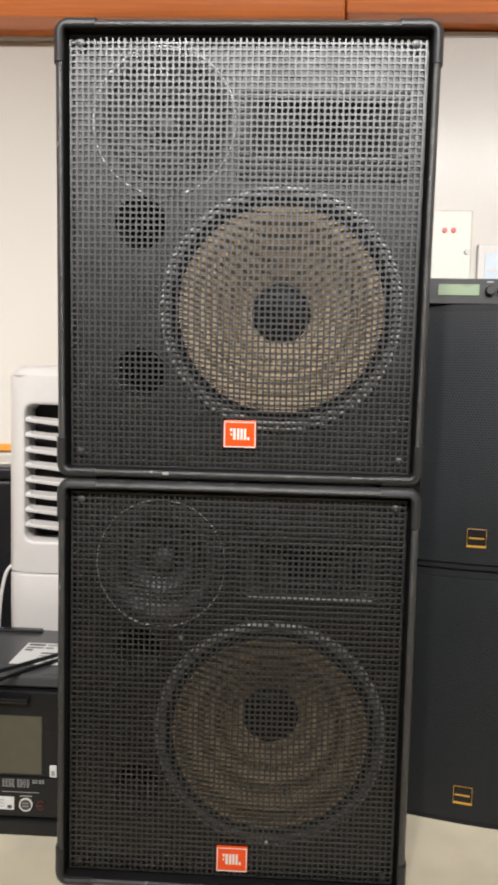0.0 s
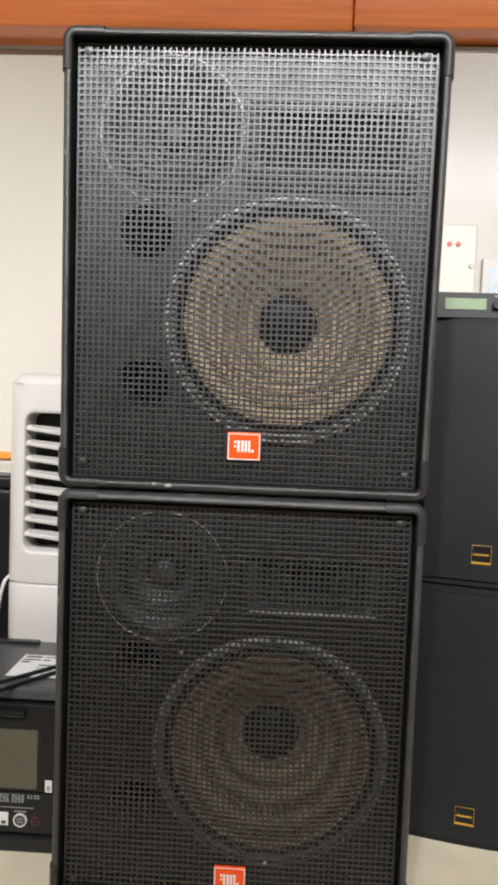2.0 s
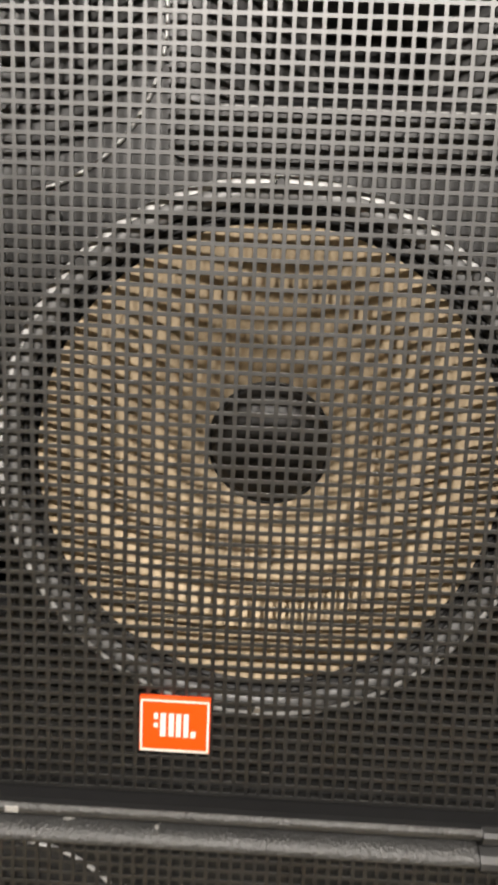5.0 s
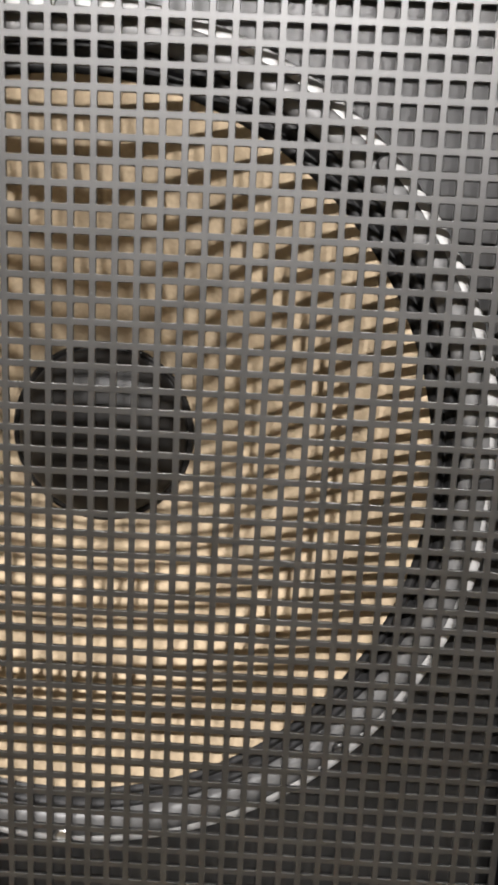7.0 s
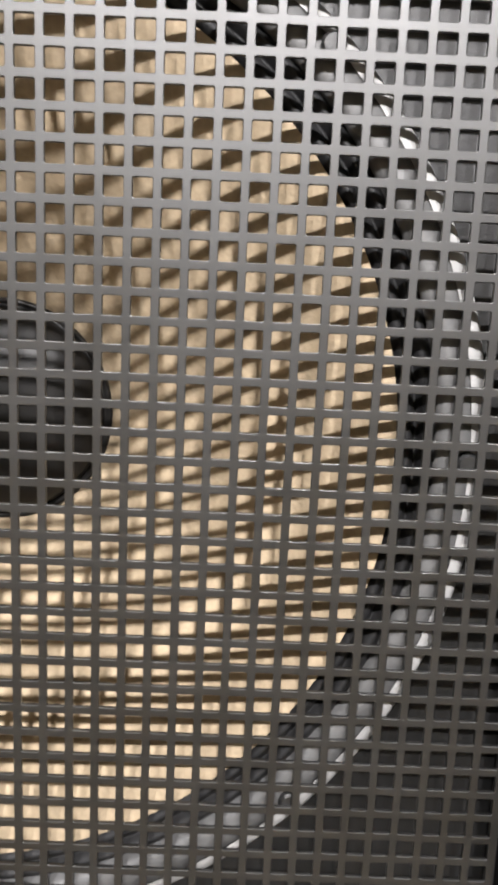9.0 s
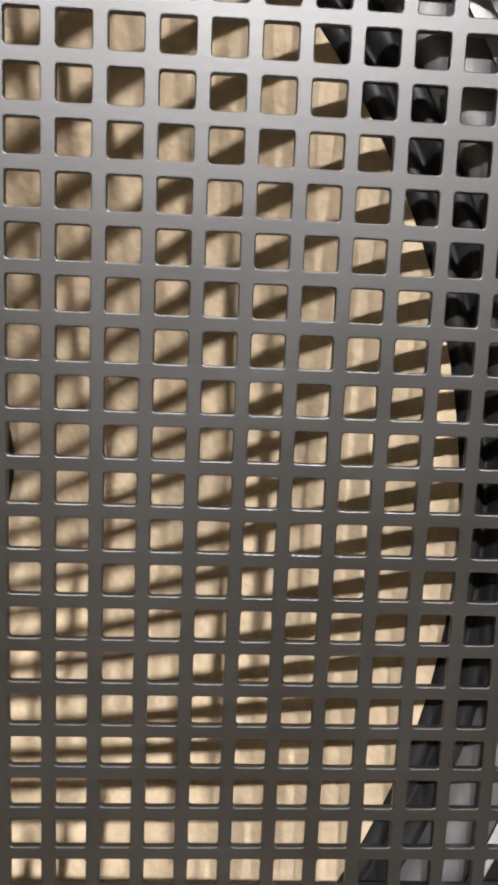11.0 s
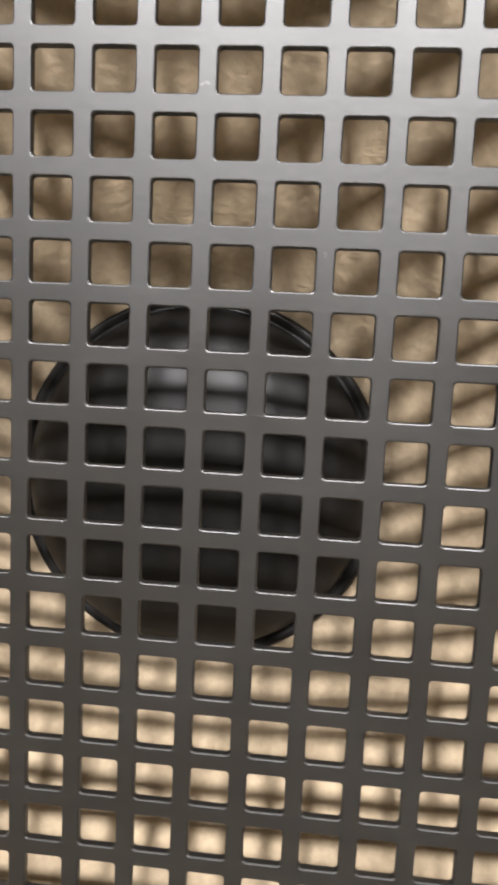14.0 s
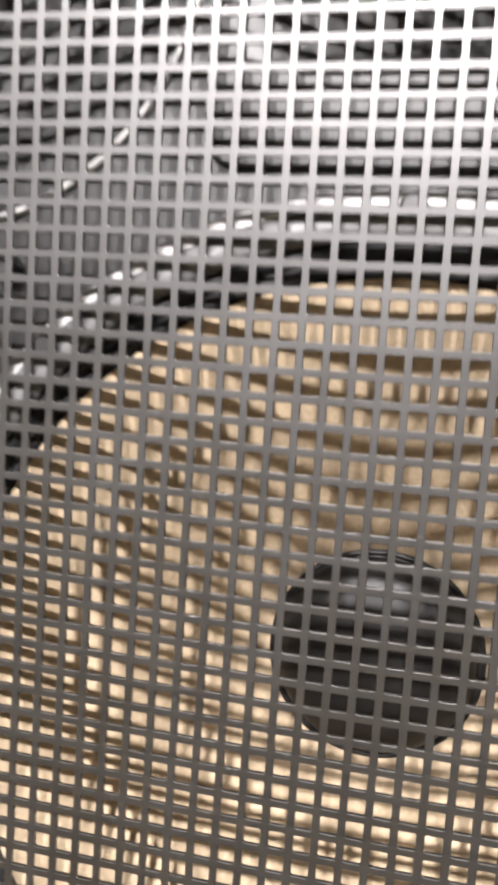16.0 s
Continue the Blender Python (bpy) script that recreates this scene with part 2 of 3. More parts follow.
def tube(points, radius, sides=10):
    """A round cable along points, smoothed with Catmull-Rom."""
    pts = [Vector(p) for p in points]
    line = []
    for k in range(len(pts) - 1):
        a, b2, c, d = pts[max(k - 1, 0)], pts[k], pts[k + 1], pts[min(k + 2, len(pts) - 1)]
        for s in range(8):
            u = s / 8
            line.append(0.5 * (2 * b2 + (c - a) * u + (2 * a - 5 * b2 + 4 * c - d) * u * u + (3 * b2 - a - 3 * c + d) * u ** 3))
    line.append(pts[-1])
    b = bmesh.new()
    rings = []
    for k, q in enumerate(line):
        t = (line[min(k + 1, len(line) - 1)] - line[max(k - 1, 0)]).normalized()
        s1 = t.orthogonal().normalized()
        s2 = t.cross(s1)
        rings.append([b.verts.new(q + radius * (math.cos(w) * s1 + math.sin(w) * s2)) for w in (2 * math.pi * i / sides for i in range(sides))])
    for p, q in zip(rings, rings[1:]):
        # match the nearest start so that the rings do not twist
        off = min(range(sides), key=lambda o: (q[o].co - p[0].co).length)
        q[:] = q[off:] + q[:off]
        for i in range(sides):
            b.faces.new((p[i], p[(i + 1) % sides], q[(i + 1) % sides], q[i]))
    b.faces.new(rings[0])
    b.faces.new(list(reversed(rings[-1])))
    bmesh.ops.recalc_face_normals(b, faces=b.faces)
    return b


def outline_loop(pts, y):
    return [(x, y, z) for x, z in pts]


def rounded_rect(x0, x1, z0, z1, r, n=5):
    out = []
    for cx, cz, a0 in ((x1 - r, z1 - r, 0), (x0 + r, z1 - r, 90), (x0 + r, z0 + r, 180), (x1 - r, z0 + r, 270)):
        for k in range(n + 1):
            a = radians(a0 + 90 * k / n)
            out.append((cx + r * math.cos(a), cz + r * math.sin(a)))
    return out


def loft(loops, cap_first=False, cap_last=False):
    """Joins loops of equal length, each a list of (x, y, z)."""
    b = bmesh.new()
    rings = [[b.verts.new(v) for v in loop] for loop in loops]
    n = len(rings[0])
    for p, q in zip(rings, rings[1:]):
        for k in range(n):
            b.faces.new((p[k], p[(k + 1) % n], q[(k + 1) % n], q[k]))
    if cap_first:
        b.faces.new(rings[0])
    if cap_last:
        b.faces.new(list(reversed(rings[-1])))
    bmesh.ops.recalc_face_normals(b, faces=b.faces)
    return b


# ---- setting ----
WALL_Y = 1.30
X0, X1, YB = -4.3, 5.0, -9.0


def slab(name, x0, x1, y0, y1, z0, z1, material, label, category="wall"):
    return tagged(part(name, box(x0, x1, y0, y1, z0, z1), material), label, category, kind="structure")


slab("wall_north", X0, X1, WALL_Y, WALL_Y + 0.15, 0, CEIL, PLASTER, "cream painted plaster wall behind the stacked loudspeakers")
slab("wall_south", X0, X1, YB - 0.15, YB, 0, CEIL, PLASTER_GREY, "pale grey painted plaster wall closing the room")
slab("wall_west", X0 - 0.15, X0, YB - 0.15, WALL_Y + 0.15, 0, CEIL, PLASTER_GREY, "pale grey painted plaster side wall of the room")
slab("wall_east", X1, X1 + 0.15, YB - 0.15, WALL_Y + 0.15, 0, CEIL, PLASTER_GREY, "pale grey painted plaster side wall of the room")
slab("ceiling", X0 - 0.15, X1 + 0.15, YB - 0.15, WALL_Y + 0.15, CEIL, CEIL + 0.12, CEILING_M, "white painted flat ceiling with recessed lamps", "ceiling")
floor = slab("floor", X0 - 0.15, X1 + 0.15, YB - 0.15, WALL_Y + 0.15, -0.12, -0.006, GROUT, "cream stone tile floor with thin joints", "floor")

# ceiling spotlights in two rows behind the camera: one aimed at the goods along the wall, one lighting the floor
FRAME_WHITE = surface("lamp_trim_white", (0.8, 0.8, 0.8), 0.4)
LAMP = bpy.data.lights.new("spotlight_lamp", "AREA")
LAMP.shape, LAMP.size, LAMP.energy, LAMP.color, LAMP.spread = "DISK", 0.15, LAMP_POWER, LAMP_COLOUR, radians(LAMP_SPREAD)
DOWN_LAMP = bpy.data.lights.new("downlight_lamp", "AREA")
DOWN_LAMP.shape, DOWN_LAMP.size, DOWN_LAMP.energy, DOWN_LAMP.color, DOWN_LAMP.spread = "DISK", 0.10, DOWN_POWER, LAMP_COLOUR, radians(120)


def spotlight(x, y, tilt, lamp):
    e = empty("ceiling_spotlight", pose(x, y, CEIL), "small round white tilting spotlight set in the ceiling", "ceiling light", "ceiling spotlights")
    turn = Matrix.Translation((0, 0, -0.100)) @ Matrix.Rotation(radians(tilt - 90), 4, "X")
    part("can", lathe([(0.0, 0.0), (0.072, 0.0), (0.081, 0.01), (0.085, 0.058), (0.080, 0.060), (0.078, 0.052), (0.0, 0.050)], 0, 0, 32), FRAME_WHITE, e).matrix_basis = turn
    part("stem", box(-0.008, 0.008, -0.008, 0.008, -0.100, -0.001, 0.002), FRAME_WHITE, e)
    lo = new("spotlight_lamp", lamp)
    lo.parent = e
    lo.matrix_basis = turn @ Matrix.Translation((0, 0.0605, 0)) @ Matrix.Rotation(radians(90), 4, "X")
    return e


for ly, lxs in LAMP_ROWS:
    for lx in lxs:
        spotlight(lx, ly, 61, LAMP) if ly > -5 else spotlight(lx, ly, 8, DOWN_LAMP)


# ---- loudspeaker ----
PX = 0.0094                     # pitch of the square perforation
UPPER_LIP = (-0.336, 0.252, -0.3515, 0.354)   # outer front: x0, x1, z0, z1, about the grille's own axes
LOWER_LIP = (-0.336, 0.252, -0.346, 0.3475)
DEPTH = 0.43
GX0, GX1 = -33, 24


def grille_mesh(GZ0, GZ1):
    """Sheet steel with square holes with rounded corners: front, back and the walls of every hole."""
    hole, r, th = 0.00645, 0.0006, 0.0014
    nx, nz = GX1 - GX0 + 1, GZ1 - GZ0 + 1
    h = hole / 2
    rim = []
    for sx, sz, a0 in ((1, 1, 0), (-1, 1, 90), (-1, -1, 180), (1, -1, 270)):
        for k in range(3):
            a = radians(a0 + 45 * k)
            rim.append((sx * (h - r) + r * math.cos(a), sz * (h - r) + r * math.sin(a)))
    verts, faces = [], []
    # lattice corners, front then back
    cx = [(GX0 - 0.5 + i) * PX for i in range(nx + 1)]
    cz = [(GZ0 - 0.5 + j) * PX for j in range(nz + 1)]
    for y in (0.0, th):
        for z in cz:
            for x in cx:
                verts.append((x, y, z))
    nc = (nx + 1) * (nz + 1)
    base = 2 * nc
    # the punched edge rolls over in three facets
    edge = [(0.0, 1 + 2 * 0.00026 / hole), (0.00006, 1 + 2 * 0.00012 / hole), (0.00018, 1 + 2 * 0.00003 / hole), (0.00034, 1.0), (th, 1.0)]
    last = 12 * (len(edge) - 1)
    for j in range(nz):
        for i in range(nx):
            ox, oz = (GX0 + i) * PX, (GZ0 + j) * PX
            for y, s in edge:
                verts += [(ox + a * s, y, oz + b * s) for a, b in rim]
            c = [j * (nx + 1) + i, j * (nx + 1) + i + 1, (j + 1) * (nx + 1) + i, (j + 1) * (nx + 1) + i + 1]
            f = base
            base += 12 * len(edge)
            corner = (c[3], c[2], c[0], c[1])
            for q in range(4):
                a = f + 3 * q
                cq, cn = corner[q], corner[(q + 1) % 4]
                nxt = f + (3 * q + 3) % 12
                faces += [(cq, a + 1, a), (cq, a + 2, a + 1), (cq, cn, nxt, a + 2)]
                ab, nb = a + last, nxt + last
                faces += [(cq + nc, ab, ab + 1), (cq + nc, ab + 1, ab + 2), (cn + nc, cq + nc, ab + 2, nb)]
            for k in range(f, f + last, 12):
                for q in range(12):
                    faces.append((k + q, k + (q + 1) % 12, k + 12 + (q + 1) % 12, k + 12 + q))
    # narrow plain margin round the perforated field, folded back onto the baffle
    x0, x1, z0, z1 = cx[0], cx[-1], cz[0], cz[-1]
    w = 0.0016
    for d, y in ((0.0, 0.0), (w, 0.0), (w + 0.0006, 0.0006), (w + 0.0008, BY - 0.0002)):
        verts += [(x0 - d, y, z0 - d), (x1 + d, y, z0 - d), (x1 + d, y, z1 + d), (x0 - d, y, z1 + d)]
    s = len(verts) - 16
    for k in range(0, 12, 4):
        for q in range(4):
            faces.append((s + k + q, s + k + (q + 1) % 4, s + k + 4 + (q + 1) % 4, s + k + 4 + q))
    me = bpy.data.meshes.new("grille")
    me.from_pydata(verts, [], faces)
    me.update()
    return me


WC = (0.0202, -0.0773)          # woofer axis
WR = 0.1940                     # woofer frame, outer radius
UPPER_MID = ((-0.1700, 0.211), 0.1125)   # midrange axis and ring
LOWER_MID = ((-0.1685, 0.2065), 0.1075)
BY = 0.012                      # baffle face behind the grille
PORTS = ((-0.207, 0.056, 0.040), (-0.206, -0.182, 0.040))
HORN = (-0.046, 0.205, 0.157, 0.245)
UPPER_GRILLE, LOWER_GRILLE = grille_mesh(-35, 35), grille_mesh(-34, 34)


def loudspeaker(m, cone_material, rim_material, badge, label, feet, mid, clip_material, gasket_material, lip, grille, screw_z):
    e = empty("loudspeaker", m, label, "loudspeaker", "stacked loudspeakers")
    MC, MR = mid
    x0, x1, z0, z1 = lip
    # shell: rounded outside, lip turned inward, recess walls down to behind the baffle
    def rr(d, r):
        return rounded_rect(x0 + d, x1 - d, z0 + d, z1 - d, r, 4)
    loops = [outline_loop(rr(0.0, 0.022), DEPTH), outline_loop(rr(0.0, 0.022), 0.0), outline_loop(rr(0.0, 0.022), -0.005),
             outline_loop(rr(0.0012, 0.0208), -0.0110), outline_loop(rr(0.0038, 0.0184), -0.0162),
             outline_loop(rr(0.0072, 0.0150), -0.0190), outline_loop(rr(0.0102, 0.0120), -0.0198),
             outline_loop(rr(0.0124, 0.0098), -0.0188), outline_loop(rr(0.0135, 0.0086), -0.0165)]
    part("cabinet_body", loft(loops, cap_first=True), CABINET, e, smooth=True)
    part("recess_wall", loft([outline_loop(rr(0.0135, 0.0086), -0.0165), outline_loop(rr(0.0145, 0.0076), -0.0120), outline_loop(rr(0.0150, 0.007), 0.060)]), RECESS, e, "flat black wall of the grille recess")
    # baffle with round and rectangular openings is cut from quads on a polar and straight layout
    part("baffle", baffle_bm(MC, MR, lip), BAFFLE, e)
    part("cavity_back", box(x0 + 0.016, x1 - 0.016, 0.20, 0.21, z0 + 0.016, z1 - 0.016), RECESS, e)
    mesh_part("grille", grille, GRILLE, e, "square perforated black steel grille")
    # woofer
    w = part("woofer_frame", lathe([(0.1770, BY + 0.02), (0.1770, 0.0058), (0.180, 0.0042), (0.1884, 0.0042), (0.1884, BY + 0.02)], *WC, 160, False), gasket_material, e, "dark grey gasket ring of the woofer", True)
    part("rim", lathe([(0.1884, 0.0036), (0.1900, 0.0040), (0.1930, 0.0056), (0.1942, 0.0070), (0.1944, BY + 0.001)], *WC, 160), rim_material, w, "painted metal rim", True)
    prof = []
    for k in range(25):
        u = k / 24
        prof.append((0.1632 + u * 0.0140, 0.0098 - 0.0036 * abs(math.sin(u * math.pi * 2.0))))
    part("surround", lathe(prof, *WC, 128), SURROUND, e, "black pleated cloth surround", True)
    prof = []
    for k in range(49):
        u = k / 48
        r = 0.1636 + (0.0485 - 0.1636) * u
        y = 0.0066 + 0.0800 * (u ** 1.28)
        prof.append((r, y))
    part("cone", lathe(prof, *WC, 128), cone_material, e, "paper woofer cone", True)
    prof = [(0.0503, 0.0870), (0.0501, 0.0840), (0.0490, 0.0827), (0.0477, 0.0840), (0.0468, 0.0843)]
    for k in range(1, 15):
        a = k / 14
        prof.append((0.0468 * math.cos(a * math.pi / 2), 0.0843 - 0.019 * math.sin(a * math.pi / 2)))
    part("dust_cap", lathe(prof, *WC, 96), CAP, e, "glossy black domed dust cap", True)
    for k in range(8):
        a = radians(45 * k + 45)
        part("bolt", disc(WC[0] + 0.1878 * math.cos(a), WC[1] + 0.1878 * math.sin(a), 0.0042, 0.0016, 0.0050, 12, 0.001), STEEL if k == 5 else BAFFLE, w)
    part("clip_screw", disc(-0.131, 0.085, 0.0046, 0.0030, BY, 12, 0.0012), clip_material, e, "small clip screw beside the woofer")
    if not feet:
        part("bolt", disc(WC[0], WC[1] + 0.1805, 0.0048, 0.0016, 0.0048, 12, 0.001), BAFFLE, w)
    # midrange driver
    mf = part("midrange_ring", lathe([(MR - 0.0016, 0.010), (MR, 0.0092), (MR + 0.0008, 0.010), (MR + 0.0008, BY + 0.004), (MR - 0.0016, BY + 0.004)], *MC, 128, True), WIRE, e, "thin bright ring round the midrange", True)
    prof = [(MR - 0.0016, 0.0135), (MR - 0.012, 0.0120), (MR - 0.02, 0.0150)]
    for k in range(1, 17):
        u = k / 16
        prof.append((MR - 0.02 - (MR - 0.044) * u, 0.0150 + 0.028 * u + 0.0008 * math.sin(u * 30)))
    part("midrange_cone", lathe(prof, *MC, 96), CONE_BLACK, mf, "ribbed black paper cone", True)
    part("midrange_cap", lathe([(0.0245, 0.0445)] + [(0.0245 * math.cos(k / 8 * math.pi / 2), 0.0435 - 0.012 * math.sin(k / 8 * math.pi / 2)) for k in range(9)], *MC, 48), CONE_BLACK, mf, "dark grey dome", True)
    # horn: flared mouth to a narrow throat
    hx0, hx1, hz0, hz1 = HORN
    hc = ((hx0 + hx1) / 2, (hz0 + hz1) / 2)
    loops = []
    for u in (0.0, 0.06, 0.25, 0.5, 0.75, 1.0):
        sx, sz = 1 - 0.72 * u ** 0.8, 1 - 0.56 * u ** 0.9
        loops.append(outline_loop(rounded_rect(hc[0] - (hx1 - hx0) / 2 * sx, hc[0] + (hx1 - hx0) / 2 * sx,
                                              hc[1] - (hz1 - hz0) / 2 * sz, hc[1] + (hz1 - hz0) / 2 * sz, 0.010 * (1 - 0.4 * u), 4),
                                  BY - 0.004 + 0.040 * u))
    flange = outline_loop(rounded_rect(hx0 - 0.010, hx1 + 0.010, hz0 - 0.032, hz1 + 0.014, 0.012, 4), BY - 0.004)
    flange0 = outline_loop(rounded_rect(hx0 - 0.0105, hx1 + 0.0105, hz0 - 0.0325, hz1 + 0.0145, 0.012, 4), BY + 0.002)
    part("horn", loft([flange0, flange] + loops, cap_last=False), HORN_PLASTIC, e, "black flared horn")
    part("horn_throat", box(hc[0] - 0.046, hc[0] + 0.046, BY + 0.046, BY + 0.056, hc[1] - 0.031, hc[1] + 0.031), RECESS, e)
    # thin pale bar painted as the glint along the mouth's lower edge
    part("horn_lip_glint", tube([(hx0 + 0.024, BY - 0.0044, hz0 + 0.0006), (hc[0], BY - 0.0048, hz0 + 0.0002), (hx1 - 0.020, BY - 0.0044, hz0 + 0.0006)], 0.0020, 8), HORN_GLINT, e, "grey bar painted as the glint on the horn lip", True)
    if feet:
        # rear rubber feet that tip the cabinet forward
        for fx in (x0 + 0.07, x1 - 0.07):
            part("rubber_foot", box(fx - 0.018, fx + 0.018, DEPTH - 0.06, DEPTH - 0.02, z0 - 0.0158, z0 + 0.0005, 0.003), CABLE, e)
    for px, pz, pr in PORTS:
        part("port_tube", lathe([(pr + 0.004, BY + 0.001), (pr + 0.003, BY - 0.002), (pr, BY + 0.002), (pr - 0.003, BY + 0.02), (pr - 0.003, BY + 0.16)], px, pz, 48), CORNER, e, "open black port", True)
    if feet:
        part("paint_chip", box(-0.163, -0.153, -0.0206, -0.0196, -0.3440, -0.3390, 0.0004, 1), CHIP, e, "bare pale chip in the black paint")
    # corner guards
    for sx in (0, 1):
        for sz in (0, 1):
            part("corner_guard", corner_bm(x0 if sx == 0 else x1, z0 if sz == 0 else z1, 1 if sx == 0 else -1, 1 if sz == 0 else -1), CORNER, e, smooth=False)
    # grille screws with washers
    for gx, gz in ((-0.302, -0.312), (0.2165, -0.314), (-0.300, screw_z), (0.2140, screw_z)):
        part("grille_screw", lathe([(0.0068, 0.0), (0.0064, -0.0012), (0.0040, -0.0018), (0.0036, -0.0030), (0.0015, -0.0033), (0, -0.0026)], gx, gz, 20), GRILLE, e, "screw with a washer")
    # enamelled badge, lettering left as plain bars
    bx0, bx1, bz0, bz1 = badge
    bd = part("badge", box(bx0, bx1, -0.0042, -0.0002, bz0, bz1, 0.0008), ORANGE, e, "orange enamel badge with white border")
    t = 0.0016
    for name, a in (("border_top", (bx0 + 0.001, bx1 - 0.001, bz1 - 0.0028 - t * 0.4, bz1 - 0.0022)), ("border_bottom", (bx0 + 0.001, bx1 - 0.001, bz0 + 0.0008, bz0 + 0.0008 + t)),
                    ("border_side", (bx0 + 0.0008, bx0 + 0.0008 + t, bz0 + 0.0026, bz1 - 0.004)), ("border_side", (bx1 - 0.0008 - t, bx1 - 0.0008, bz0 + 0.0026, bz1 - 0.004))):
        part(name, box(a[0], a[1], -0.0047, -0.0040, a[2], a[3]), BADGE_WHITE, bd)
    w_, h_ = bx1 - bx0, bz1 - bz0
    for u0, u1, v0, v1 in ((0.205, 0.265, 0.60, 0.71), (0.205, 0.265, 0.45, 0.53), (0.295, 0.375, 0.29, 0.71),
                           (0.415, 0.490, 0.29, 0.71), (0.520, 0.590, 0.29, 0.71), (0.625, 0.695, 0.29, 0.71), (0.725, 0.800, 0.29, 0.40)):
        part("printed_bar", box(bx0 + u0 * w_, bx0 + u1 * w_, -0.0046, -0.0040, bz0 + v0 * h_, bz0 + v1 * h_, 0.0004, 1), BADGE_WHITE, bd)
    return e


def baffle_bm(MC, MR, lip):
    """Front board: a fine cell layout with the driver, port and horn openings left out, edges snapped to them."""
    x0, x1, z0, z1 = lip[0] + 0.0155, lip[1] - 0.0155, lip[2] + 0.0155, lip[3] - 0.0155
    circles = [(WC[0], WC[1], 0.186), (MC[0], MC[1], MR - 0.004)] + [(p[0], p[1], p[2] + 0.001) for p in PORTS]
    hx0, hx1, hz0, hz1 = HORN
    step = 0.004
    nx, nz = int((x1 - x0) / step), int((z1 - z0) / step)
    b = bmesh.new()
    grid = {}

    def inside(x, z):
        for cx, cz, r in circles:
            if (x - cx) ** 2 + (z - cz) ** 2 < r * r:
                return True
        return hx0 - 0.004 < x < hx1 + 0.004 and hz0 - 0.004 < z < hz1 + 0.004

    def snap(x, z):
        for cx, cz, r in circles:
            d = math.hypot(x - cx, z - cz)
            if abs(d - r) < step * 0.75:
                return cx + (x - cx) * r / d, cz + (z - cz) * r / d
        return x, z

    def vert(i, j):
        if (i, j) not in grid:
            x, z = snap(x0 + (x1 - x0) * i / nx, z0 + (z1 - z0) * j / nz)
            grid[i, j] = b.verts.new((x, BY, z))
        return grid[i, j]
    for i in range(nx):
        for j in range(nz):
            x, z = x0 + (x1 - x0) * (i + 0.5) / nx, z0 + (z1 - z0) * (j + 0.5) / nz
            if not inside(x, z):
                b.faces.new((vert(i, j), vert(i + 1, j), vert(i + 1, j + 1), vert(i, j + 1)))
    r = bmesh.ops.extrude_face_region(b, geom=list(b.faces))
    bmesh.ops.translate(b, vec=(0, 0.018, 0), verts=[v for v in r["geom"] if isinstance(v, bmesh.types.BMVert)])
    bmesh.ops.recalc_face_normals(b, faces=b.faces)
    return b


def corner_bm(x, z, sx, sz):
    """A plastic guard wrapped round a front corner: two arms and a rounded elbow, 2 mm proud."""
    t, arm = 0.0022, 0.064
    b = bmesh.new()

    # path of the outer edge in the front plane, with the profile swept along it
    path = [(sx * arm, 0.0, 0, 1)]
    rad = 0.022
    for k in range(7):
        a = radians(90 * k / 6)
        path.append((sx * (rad - rad * math.sin(a)), sz * (rad - rad * math.cos(a)), math.sin(a), math.cos(a)))
    path.append((0.0, sz * arm, 1, 0))
    prof = [(-t, 0.045), (-t, -0.0060), (-0.0010, -0.0130), (0.0022, -0.0186), (0.0066, -0.0214), (0.0108, -0.0221), (0.0138, -0.0202), (0.0150, -0.0150)]
    rings = []
    for px, pz, wx, wz in path:
        row = []
        for d, y in prof:
            row.append(b.verts.new((x + px + sx * d * wx, y, z + pz + sz * d * wz)))
        rings.append(row)
    for p, q in zip(rings, rings[1:]):
        for k in range(len(prof) - 1):
            b.faces.new((p[k], p[k + 1], q[k + 1], q[k]))
    bmesh.ops.recalc_face_normals(b, faces=b.faces)
    r = bmesh.ops.solidify(b, geom=list(b.faces), thickness=0.0016)
    return b


UPPER = Matrix.Translation((0, 0, 0.703)) @ Matrix.Rotation(radians(2.2), 4, "X") @ Matrix.Translation((0, 0.020, 0.346))
LOWER = Matrix.Translation((0, 0.020, 0.346))
# the lower one takes darker tones of cone, rim and gasket
loudspeaker(UPPER, CONE_TAN, RIM_BRIGHT, (-0.0669, -0.0142, -0.2983, -0.2540), "black loudspeaker with square perforated grille, tan woofer, leaning forward", True, UPPER_MID, BAFFLE, GASKET, UPPER_LIP, UPPER_GRILLE, 0.323)
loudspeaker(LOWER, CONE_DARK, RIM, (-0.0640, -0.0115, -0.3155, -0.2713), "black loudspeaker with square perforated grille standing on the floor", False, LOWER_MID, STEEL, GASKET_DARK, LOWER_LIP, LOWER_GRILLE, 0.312)


